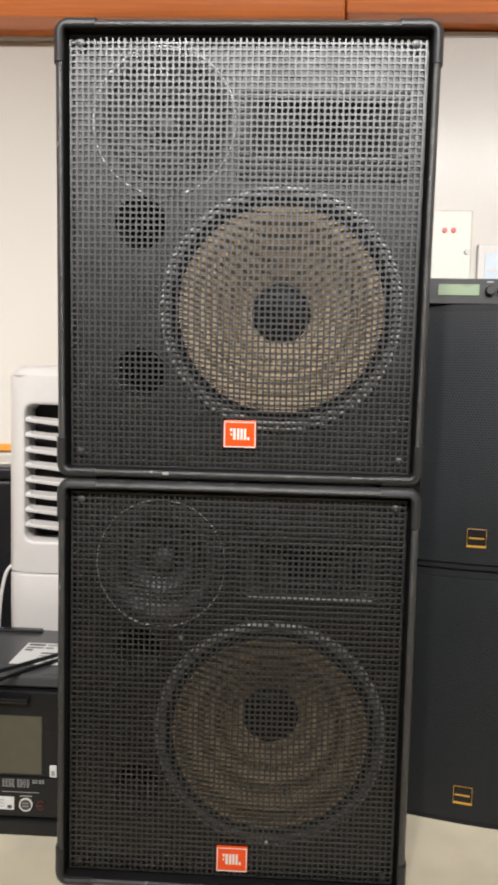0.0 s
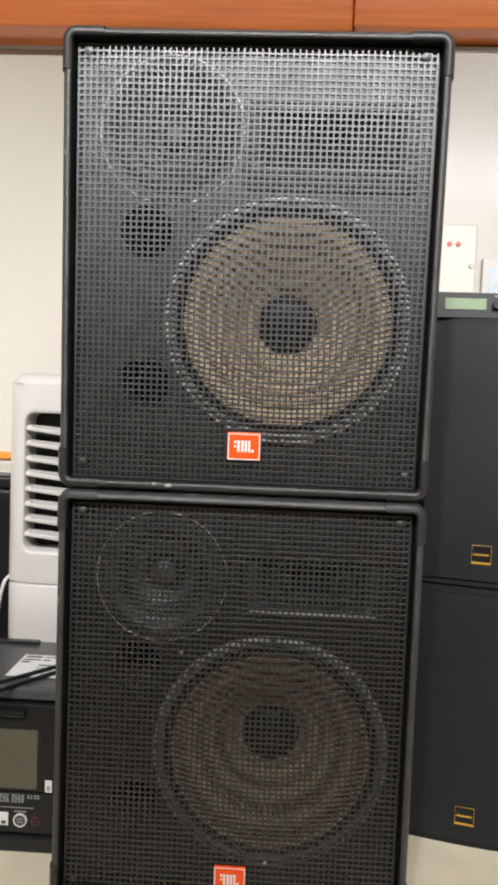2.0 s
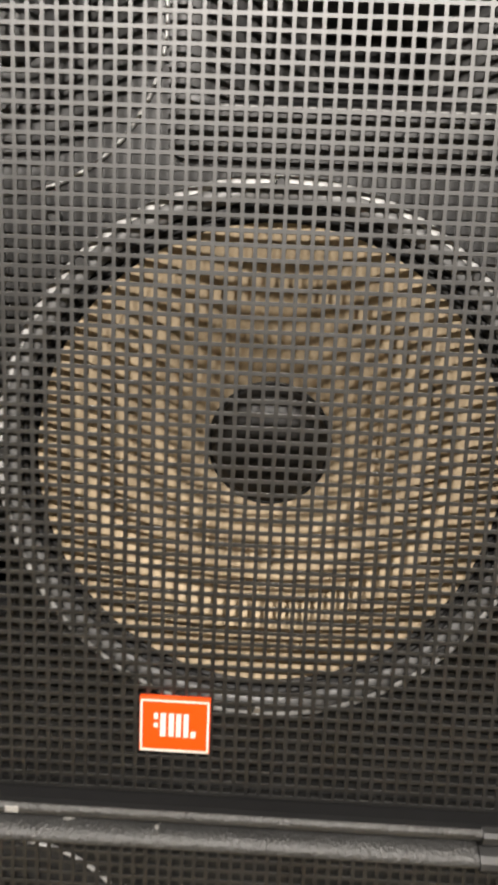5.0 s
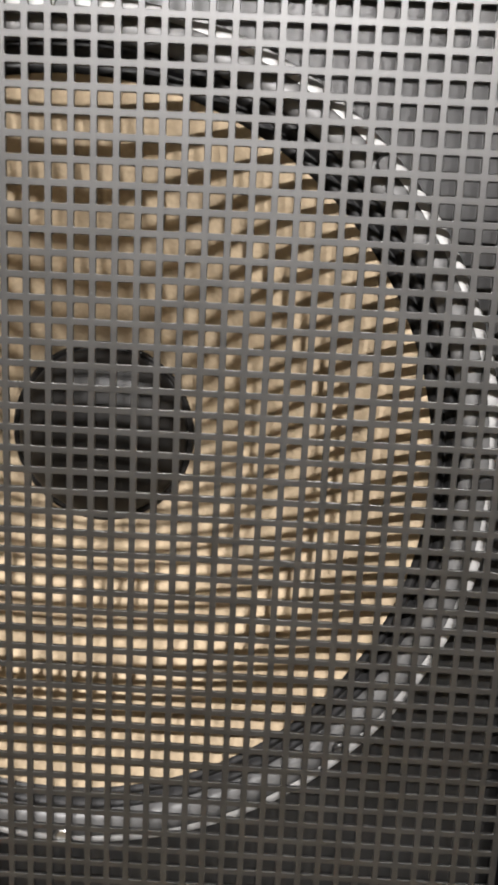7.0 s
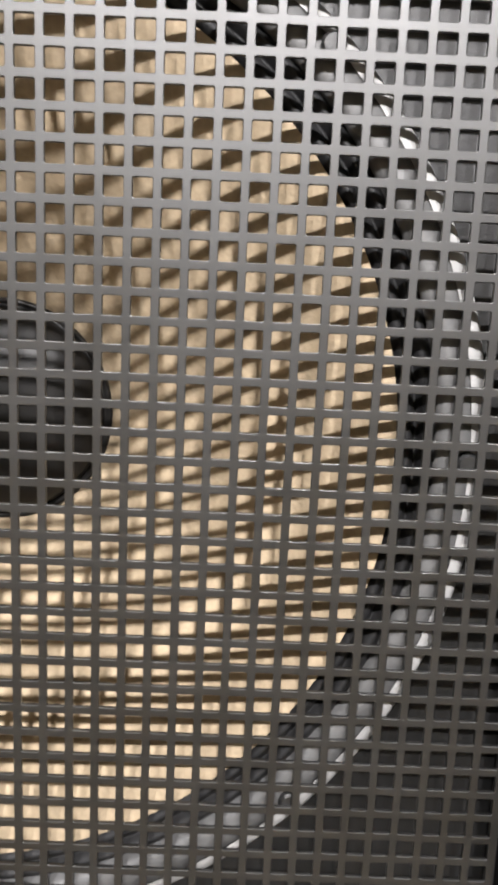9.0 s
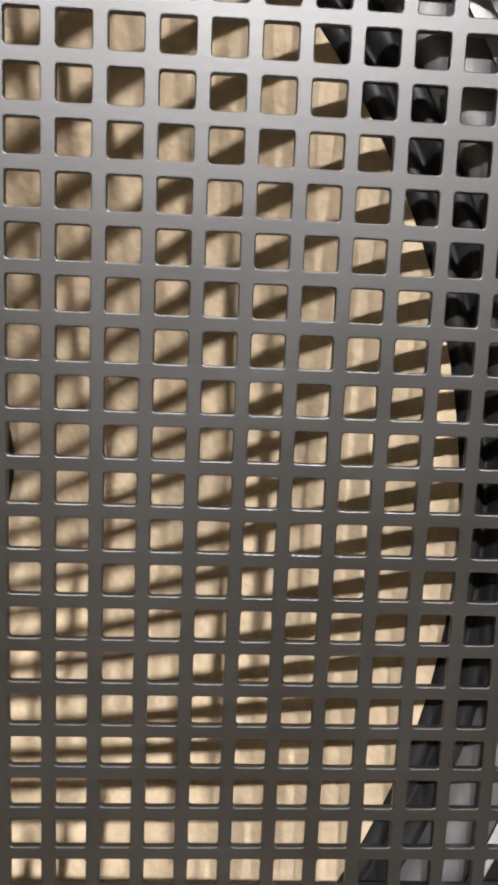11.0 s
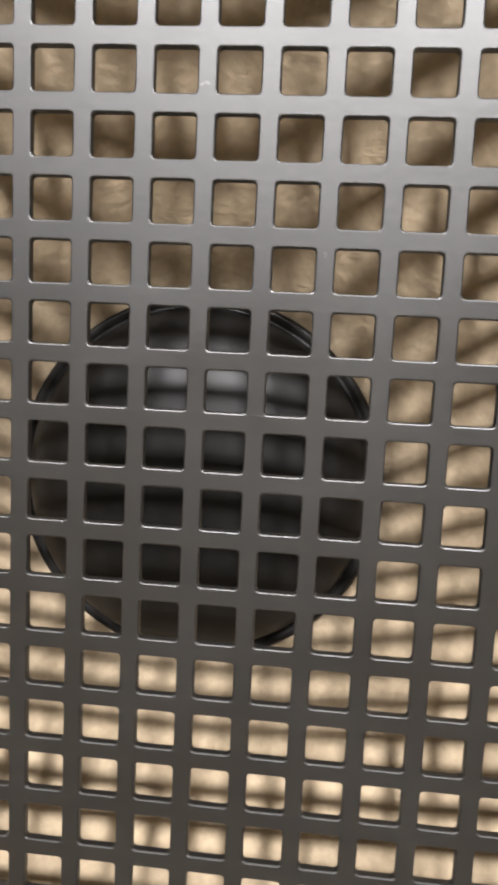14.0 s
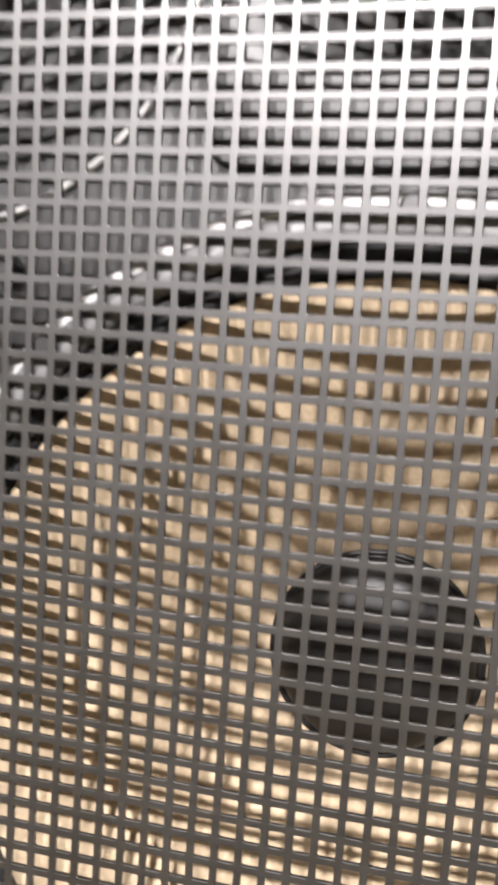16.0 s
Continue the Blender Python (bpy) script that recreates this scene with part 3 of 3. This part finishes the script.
# ---- things beside and behind ----
def array_speaker(m, label):
    """Slim cabinet with a bowed perforated front."""
    e = empty("array_loudspeaker", m, label, "loudspeaker", "stacked array loudspeakers")
    w, d, h, bow = 0.52, 0.40, 0.505, 0.045

    def plan(inset, n=18):
        pts = [(w - inset, d), (0.0 + inset, d)]
        for k in range(n + 1):
            u = k / n
            x = inset + (w - 2 * inset) * u
            pts.append((x, bow * (1 - math.sin(math.pi * (0.06 + 0.88 * u)) / 1.0) - 0.0 + inset * 0.4))
        return pts
    for name, z0, z1, inset, mat in (("body", 0.0, h, 0.004, ARRAY_BODY), ("grille", 0.012, h - 0.012, 0.0, ARRAY)):
        pl = plan(inset)
        if name == "grille":
            pl = pl[2:]
            front = [(x, y - 0.003) for x, y in pl]
            pl = front + [(x, y + 0.002) for x, y in reversed(pl)]
        loops = [[(x, y, z) for x, y in pl] for z in (z0, z0 + 0.004, z1 - 0.004, z1)]
        part(name, loft(loops, True, True), mat, e, "bowed perforated black grille" if name == "grille" else "", smooth=False)
    bd = part("badge", box(-0.0185, 0.0185, -0.0016, 0.0024, -0.0185, 0.0185, 0.0005), OVEN_BLACK, e, "small black and gold badge")
    bd.matrix_basis = pose(0.1075, 0.0109, 0.0625, 0, 0, -10.3)
    part("gold_bar", box(-0.0178, 0.0178, -0.0022, -0.0015, -0.0178, -0.0138), GOLD, bd)
    part("gold_edge", box(-0.0178, 0.0178, -0.0022, -0.0015, 0.0170, 0.0178), GOLD, bd)
    for x in (-0.0178, 0.0171):
        part("gold_edge", box(x, x + 0.0007, -0.0021, -0.0015, -0.0135, 0.0168), GOLD, bd)
    part("printed_bar", box(-0.0145, 0.0135, -0.0022, -0.0015, -0.0015, 0.0015, 0.0003, 1), GOLD, bd)
    return e


AX, AY = 0.292, 0.232
a1 = array_speaker(pose(AX, AY, 0.0, 0, 0, -3), "black bowed array loudspeaker standing on the tile floor")
a2 = copy_thing(a1, pose(AX + 0.004, AY + 0.002, 0.509, 0, 0, -3))
tagged(a2, "black bowed array loudspeaker stacked on its twin")


def receiver(m):
    e = empty("wireless_receiver", m, "black wireless receiver with a green display lying on a loudspeaker", "receiver")
    part("case", box(0, 0.30, 0, 0.19, 0, 0.044, 0.003), ARRAY_BODY, e)
    part("front_panel", box(-0.004, 0.304, -0.006, 0.0, -0.0005, 0.047, 0.0015), CORNER, e)
    part("display", box(0.022, 0.098, -0.0085, -0.0055, 0.015, 0.036, 0.0008), LCD, e, "pale green display")
    for x in (0.118, 0.140):
        k = part("knob", disc(x, 0.025, 0.009, -0.016, -0.006, 24, 0.0015), CORNER, e)
    part("printed_bar", box(0.112, 0.124, -0.0068, -0.0058, 0.040, 0.0425), PRINT, e)
    return e


receiver(pose(0.293, 0.266, 1.0155, 0, 0, -3))


def oven():
    x0, x1, y0, y1, z0, z1 = -0.835, -0.348, 0.135, 0.402, 0.0, 0.305
    e = empty("countertop_oven", pose(x0, y0, 0), "black countertop oven with a dark glass door, on the floor", "oven")
    w, d = x1 - x0, y1 - y0
    part("base", box(0.006, w - 0.006, -0.003, d - 0.01, 0.0, 0.030, 0.004), OVEN_BLACK, e, "black plinth")
    part("body", box(0, w, 0.02, d, 0.032, z1, 0.006), OVEN_TOP, e, "dark grey sheet metal case")
    part("top_trim", box(-0.002, w + 0.002, 0.004, 0.05, z1 - 0.022, z1 + 0.003, 0.007, 3), OVEN_TOP, e)
    part("rear_ridge", box(0.02, w - 0.134, d - 0.03, d - 0.012, z1 - 0.002, z1 + 0.007, 0.002), OVEN_BLACK, e)
    dr = part("door", box(0, w, 0.0, 0.022, 0.114, z1 - 0.026, 0.004), OVEN_BLACK, e, "glossy black door")
    part("window", box(0.05, w - 0.054, -0.0015, 0.004, 0.120, z1 - 0.074, 0.001), OVEN_GLASS, dr, "olive-tinted oven window")
    part("handle", box(0.03, w - 0.075, -0.016, 0.0, z1 - 0.046, z1 - 0.036, 0.004, 3), OVEN_BLACK, dr, "black bar handle")
    pn = part("control_panel", box(0, w, 0.001, 0.022, 0.034, 0.112, 0.003), OVEN_BLACK, e, "black control panel with printed settings")
    rng = random.Random(3)
    for r in range(4):
        for k, x in enumerate((w - 0.129, w - 0.101, w - 0.072)):
            if k == 2 and r > 1:
                continue
            for q in range(4):
                part("printed_bar", box(x + q * 0.006, x + q * 0.006 + 0.0028 + 0.0024 * rng.random(), -0.0006, 0.002, 0.1060 - r * 0.0042, 0.1078 - r * 0.0042), PRINT, pn)
    part("printed_line", box(w - 0.13, w - 0.06, -0.0006, 0.002, 0.0832, 0.0838), PRINT, pn)
    part("dial_ring", lathe([(0.0125, 0.002), (0.0125, -0.0022), (0.0106, -0.0022), (0.0106, 0.002)], w - 0.0845, 0.0600, 32, True), BADGE_WHITE, pn, "white ring round the start button")
    part("button", disc(w - 0.0845, 0.0600, 0.0100, -0.003, 0.002, 24, 0.001), OVEN_TOP, pn)
    part("button", disc(w - 0.056, 0.0595, 0.0074, -0.0024, 0.002, 24, 0.001), OVEN_BLACK, pn)
    part("button_ring", lathe([(0.0086, 0.002), (0.0086, -0.0014), (0.0076, -0.0014), (0.0076, 0.002)], w - 0.056, 0.0595, 32, True), RED, pn, "thin dark red ring")
    part("printed_bar", box(w - 0.0605, w - 0.0515, -0.0030, -0.0022, 0.0588, 0.0606), RED, pn)
    for k, (a, b2) in enumerate(((-0.006, 0.0045), (-0.0055, -0.001))):
        part("printed_bar", box(w - 0.0845 + a, w - 0.0845 + 0.006, -0.0036, -0.0028, 0.0595 + b2 - 0.001, 0.0595 + b2 + 0.0008), PRINT, pn)
    part("printed_bar", box(w - 0.096, w - 0.073, -0.0006, 0.002, 0.0752, 0.0770), PRINT, pn)
    part("printed_bar", box(w - 0.020, w - 0.008, -0.0006, 0.002, 0.051, 0.0535), PRINT, pn)
    st = part("sticker", box(w - 0.160, w - 0.107, -0.001, 0.002, 0.049, 0.0735, 0.0003, 1), PAPER, pn, "white energy sticker")
    part("printed_bar", box(w - 0.119, w - 0.111, -0.0016, -0.0008, 0.052, 0.058), INK, st)
    for k in range(3):
        part("printed_bar", box(w - 0.150, w - 0.125, -0.0016, -0.0008, 0.055 + k * 0.006, 0.0562 + k * 0.006), PRINT, st)
    st = part("sticker", box(w - 0.0395, w - 0.0265, -0.001, 0.002, 0.1155, 0.1385, 0.0003, 1), PAPER, dr, "small silver sticker")
    part("printed_bar", box(w - 0.036, w - 0.030, -0.0016, -0.0008, 0.119, 0.128), PRINT, st)
    # printed sheet on the top
    lab = empty("paper_label", pose(x1 - 0.140, y0 + 0.062, z1 + 0.0005), "white printed instruction sheet lying on the oven", "label")
    part("sheet", box(0, 0.125, 0, 0.115, 0, 0.0008), PAPER, lab)
    for r in range(7):
        for k in range(3):
            if rng.random() < 0.8:
                ww = 0.018 + 0.022 * rng.random()
                part("printed_bar", box(0.006 + k * 0.039, 0.006 + k * 0.039 + ww * 0.85, 0.012 + r * 0.0145, 0.016 + r * 0.0145 + 0.005 * rng.random(), 0.0009, 0.0013), INK if rng.random() < 0.5 else PRINT, lab)
    # two black cables across the top
    zc = z1 + 0.0052
    for run in ([(-0.90, 0.05, 0.0058), (-0.74, 0.0, 0.0058), (-0.62, 0.005, 0.14), (-0.550, 0.075, 0.288), (-0.515, 0.113, zc + 0.002), (-0.486, 0.146, zc), (-0.406, 0.240, zc), (x1 + 0.004, 0.308, zc)],
                [(-0.88, -0.01, 0.0058), (-0.72, -0.06, 0.0058), (-0.60, -0.05, 0.14), (-0.530, 0.025, 0.284), (-0.493, 0.074, 0.306), (-0.452, 0.134, zc + 0.001), (-0.397, 0.211, zc), (x1 + 0.004, 0.279, zc)]):
        c = part("cable", tube(run, 0.0040), CABLE, None, smooth=True)
        tagged(c, "black rubber cable lying across the oven top", "cable", "cables on the oven")


oven()


def air_cooler():
    """Tall white evaporative cooler with a rounded body and a louvred mouth."""
    x0, x1, y0, y1 = -0.605, -0.265, 0.485, 0.80
    e = empty("air_cooler", pose(0, 0, 0), "tall white plastic air cooler with open horizontal louvres", "air cooler")

    def body(levels, cap0, cap1):
        loops = []
        for inx, iny, r, z in levels:
            loops.append([(x, y, z) for x, y in rounded_rect(x0 + inx, x1 - inx, y0 + iny, y1 - iny, r, 6)])
        return loft(loops, cap0, cap1)
    part("lower_body", body([(0.012, 0.012, 0.05, 0.0), (0.004, 0.004, 0.05, 0.02), (0.000, 0.0, 0.05, 0.33), (0.0005, 0.0, 0.05, 0.400), (0.004, 0.004, 0.05, 0.407)], True, True), COOLER_WHITE, e, "lower water tank", True)
    # shell round the mouth: four faces of an upright box built from strips
    mz0, mz1, mx0, mx1 = 0.480, 0.800, x0 + 0.044, x1 - 0.044
    part("upper_body", cooler_shell(x0, x1, y0, y1, 0.409, 0.882, mx0, mx1, mz0, mz1), COOLER_WHITE, e, "rounded white upper housing", True)
    part("top_dish", loft([[(x, y, 0.8872) for x, y in rounded_rect(x0 + 0.06, x1 - 0.03, y0 + 0.045, y1 - 0.05, 0.05, 6)],
                           [(x, y, 0.8890) for x, y in rounded_rect(x0 + 0.074, x1 - 0.034, y0 + 0.064, y1 - 0.064, 0.05, 6)]], True, True), COOLER_GREY, e, "grey top panel")
    part("cavity", box(mx0 - 0.004, mx1 + 0.004, y0 + 0.075, y0 + 0.085, mz0 - 0.01, mz1 + 0.01), BLACK_GAP, e)
    n = 8
    for k in range(n):
        z = mz0 + 0.032 + (mz1 - mz0 - 0.078) * k / (n - 1)
        b = box(mx0 + 0.002, mx1 - 0.002, -0.004, 0.030, -0.0066, 0.0066, 0.0025, 2)
        for v in b.verts:
            u = (v.co.x - mx0) / (mx1 - mx0)
            v.co.z = v.co.z * (0.55 + 0.75 * min(1.0, 2.2 * u)) + 0.008 - 0.030 * u + 0.006 * u * u
        ob = part("louvre", b, COOLER_WHITE, e)
        ob.matrix_basis = pose(0, y0 + 0.010, z, 9, 0, 0)
        part("louvre_pin", box(mx0 + 0.002, mx0 + 0.016, 0.0, 0.010, 0.006, 0.0135, 0.002), COOLER_GREY, ob)
    for k in range(7):
        a = 2 * math.pi * k / 6
        r = 0.0 if k == 6 else 0.0065
        part("indicator_dot", disc(x0 + 0.078 + r * math.cos(a), 0.838 + r * math.sin(a), 0.0013, y0 - 0.0006, y0 + 0.002, 8), COOLER_GREY, e)
    c = part("power_cable", tube([(x0 + 0.01, y0 + 0.04, 0.42), (x0 - 0.004, y0 + 0.02, 0.40), (x0 - 0.012, y0 + 0.005, 0.33), (x0 - 0.016, y0, 0.2), (x0 - 0.02, y0 + 0.01, 0.006), (x0 - 0.15, y0 + 0.05, 0.006)], 0.0042), COOLER_WHITE, e, "white power cable", True)


def cooler_shell(x0, x1, y0, y1, z0, z1, mx0, mx1, mz0, mz1):
    """Rounded upright housing whose front face has a rounded rectangular mouth with depth."""
    b = bmesh.new()
    r = 0.05
    # side, back and top from a rounded plan; the front face between the corner curves is a frame round the mouth
    plan = rounded_rect(x0, x1, y0, y1, r, 6)
    levels = [(0.0, z0), (0.0, z1 - 0.02), (0.006, z1 - 0.008), (0.018, z1 + 0.001), (0.036, z1 + 0.005)]
    rings = []
    for d, z in levels:
        rings.append([b.verts.new((x, y, z)) for x, y in rounded_rect(x0 + d, x1 - d, y0 + d, y1 - d, r - d * 0.6, 6)])
    n = len(plan)
    for li, (p, q) in enumerate(zip(rings, rings[1:])):
        for k in range(n):
            a, c = plan[k], plan[(k + 1) % n]
            if li == 0 and a[1] < y0 + 0.02 and c[1] < y0 + 0.02:
                continue        # the front is left open for the frame below
            b.faces.new((p[k], p[(k + 1) % n], q[(k + 1) % n], q[k]))
    b.faces.new(rings[-1])
    # frame: follows the rounded plan in x, with a rounded mouth
    def fy(x):
        e = min(x - x0, x1 - x)
        if e >= r:
            return y0
        e = max(e, 0.0)
        return y0 + r - math.sqrt(max(r * r - (r - e) ** 2, 0))
    m = 16
    mouth = rounded_rect(mx0, mx1, mz0, mz1, 0.022, m // 4)
    lo, hi = z0, z1 - 0.02
    ex = 0.0145
    outer = []
    nn = len(mouth)
    per = nn // 4
    cs = [(x1 - ex, hi), (x0 + ex, hi), (x0 + ex, lo), (x1 - ex, lo)]
    for q in range(4):
        for k in range(per):
            # spread points of each quarter round its corner
            s = k / (per - 1)
            c0 = cs[q]
            pv, nx_ = cs[(q - 1) % 4], cs[(q + 1) % 4]
            t = (s - 0.5) * 0.5
            tgt = nx_ if t > 0 else pv
            outer.append((c0[0] + (tgt[0] - c0[0]) * abs(t), c0[1] + (tgt[1] - c0[1]) * abs(t)))
    rows = []
    for u in (k / 10 for k in range(11)):
        row = []
        for (ox, oz), (ix, iz) in zip(outer, mouth):
            x, z = ox + (ix - ox) * u, oz + (iz - oz) * u
            row.append(b.verts.new((x, fy(x), z)))
        rows.append(row)
    rows.append([b.verts.new((x, fy(x) + 0.004, z)) for x, z in rounded_rect(mx0 + 0.003, mx1 - 0.003, mz0 + 0.003, mz1 - 0.003, 0.020, m // 4)])
    rows.append([b.verts.new((x, y0 + 0.08, z)) for x, z in rounded_rect(mx0 + 0.003, mx1 - 0.003, mz0 + 0.003, mz1 - 0.003, 0.020, m // 4)])
    for p, q in zip(rows, rows[1:]):
        for k in range(nn):
            b.faces.new((p[k], p[(k + 1) % nn], q[(k + 1) % nn], q[k]))
    bmesh.ops.recalc_face_normals(b, faces=b.faces)
    return b


air_cooler()

# black lacquered cabinet behind the oven
e = empty("black_cabinet", pose(-1.15, 0.62, 0), "black lacquered cabinet standing beside the air cooler", "cabinet")
part("body", box(0, 0.525, 0.0, 0.25, 0.0, 0.606, 0.012, 3), PIANO, e)
part("lid", box(-0.006, 0.530, -0.012, 0.255, 0.606, 0.637, 0.008, 3), PIANO, e)
part("top_sheet", box(0.02, 0.500, 0.06, 0.245, 0.6365, 0.6405, 0.001), PLASTER, e, "cream top sheet")
e = empty("wall_trim_strip", pose(-1.30, WALL_Y - 0.012, 0.612), "thin orange wood strip fixed along the wall", "trim")
part("strip", box(0, 0.9, -0.022, 0.012, 0.0, 0.025, 0.003), ORANGE_TRIM, e)

# boards on the wall and the wooden cornice above them
tagged(part("trim_cornice", box(X0, 0.180, WALL_Y - 0.16, WALL_Y, 1.951, 2.36, 0.006), WOOD), "polished reddish wood cornice board along the wall", "cornice", kind="structure")
tagged(part("trim_cornice_step", box(0.184, X1, WALL_Y - 0.14, WALL_Y, 1.973, 2.36, 0.006), WOOD), "polished reddish wood cornice board along the wall", "cornice", kind="structure")
b1 = empty("wall_panel", pose(-2.2, WALL_Y - 0.02, 0.55), "cream wall panel with a pale grey top moulding", "panel")
part("sheet", box(0, 2.38, 0, 0.018, 0, 1.390, 0.002), PLASTER, b1)
part("moulding", box(0, 2.38, -0.008, 0.018, 1.392, 1.409, 0.003), MOULD, b1)
b2 = empty("white_board", pose(0.20, WALL_Y - 0.03, 0.60), "large glossy white board fixed on the wall", "board")
part("sheet", box(0, 2.2, 0, 0.02, 0, 1.352, 0.001), BOARD_WHITE, b2)
part("frame", box(0, 2.2, -0.006, 0.022, 1.353, 1.368, 0.002), MOULD, b2)
bx = empty("electric_box", pose(0.512, WALL_Y - 0.08, 1.261), "white wall box with two red indicator lamps", "electric box")
part("case", box(-0.14, 0.091, 0, 0.045, -0.12, 0.151, 0.006, 3), PALE_BOX, bx)
for x in (0.005, 0.032):
    part("indicator", disc(x, 0.088, 0.008, -0.004, 0.002, 16, 0.001), INDICATOR_RED, bx, "small red lamp")
part("latch", disc(0.075, 0.022, 0.008, -0.006, 0.002, 16, 0.002), COOLER_WHITE, bx)
nt_ = empty("notice_frame", pose(0.631, WALL_Y - 0.05, 1.10), "pale framed notice with a blue print on the wall", "notice")
part("frame", box(0, 0.30, 0, 0.018, 0, 0.215, 0.003), COOLER_WHITE, nt_)
part("print", box(0.022, 0.278, -0.002, 0.001, 0.02, 0.185), PALE_BLUE, nt_)
part("printed_bar", box(0.028, 0.16, -0.0032, -0.0022, 0.128, 0.136), COOLER_WHITE, nt_)

# floor tiles, all on one mesh
tile_mesh = None
TS = 0.60
for i in range(16):
    for j in range(17):
        xx, yy = X0 + 0.05 + i * TS - 0.08, YB + 0.05 + j * TS - 0.11
        if tile_mesh is None:
            o = part("tile", box(0.0012, TS - 0.0012, 0.0012, TS - 0.0012, -0.006, 0.0, 0.0008, 1), TILE, floor)
            tile_mesh = o.data
        else:
            o = mesh_part("tile", tile_mesh, TILE, floor)
        o.location = (xx, yy, 0)
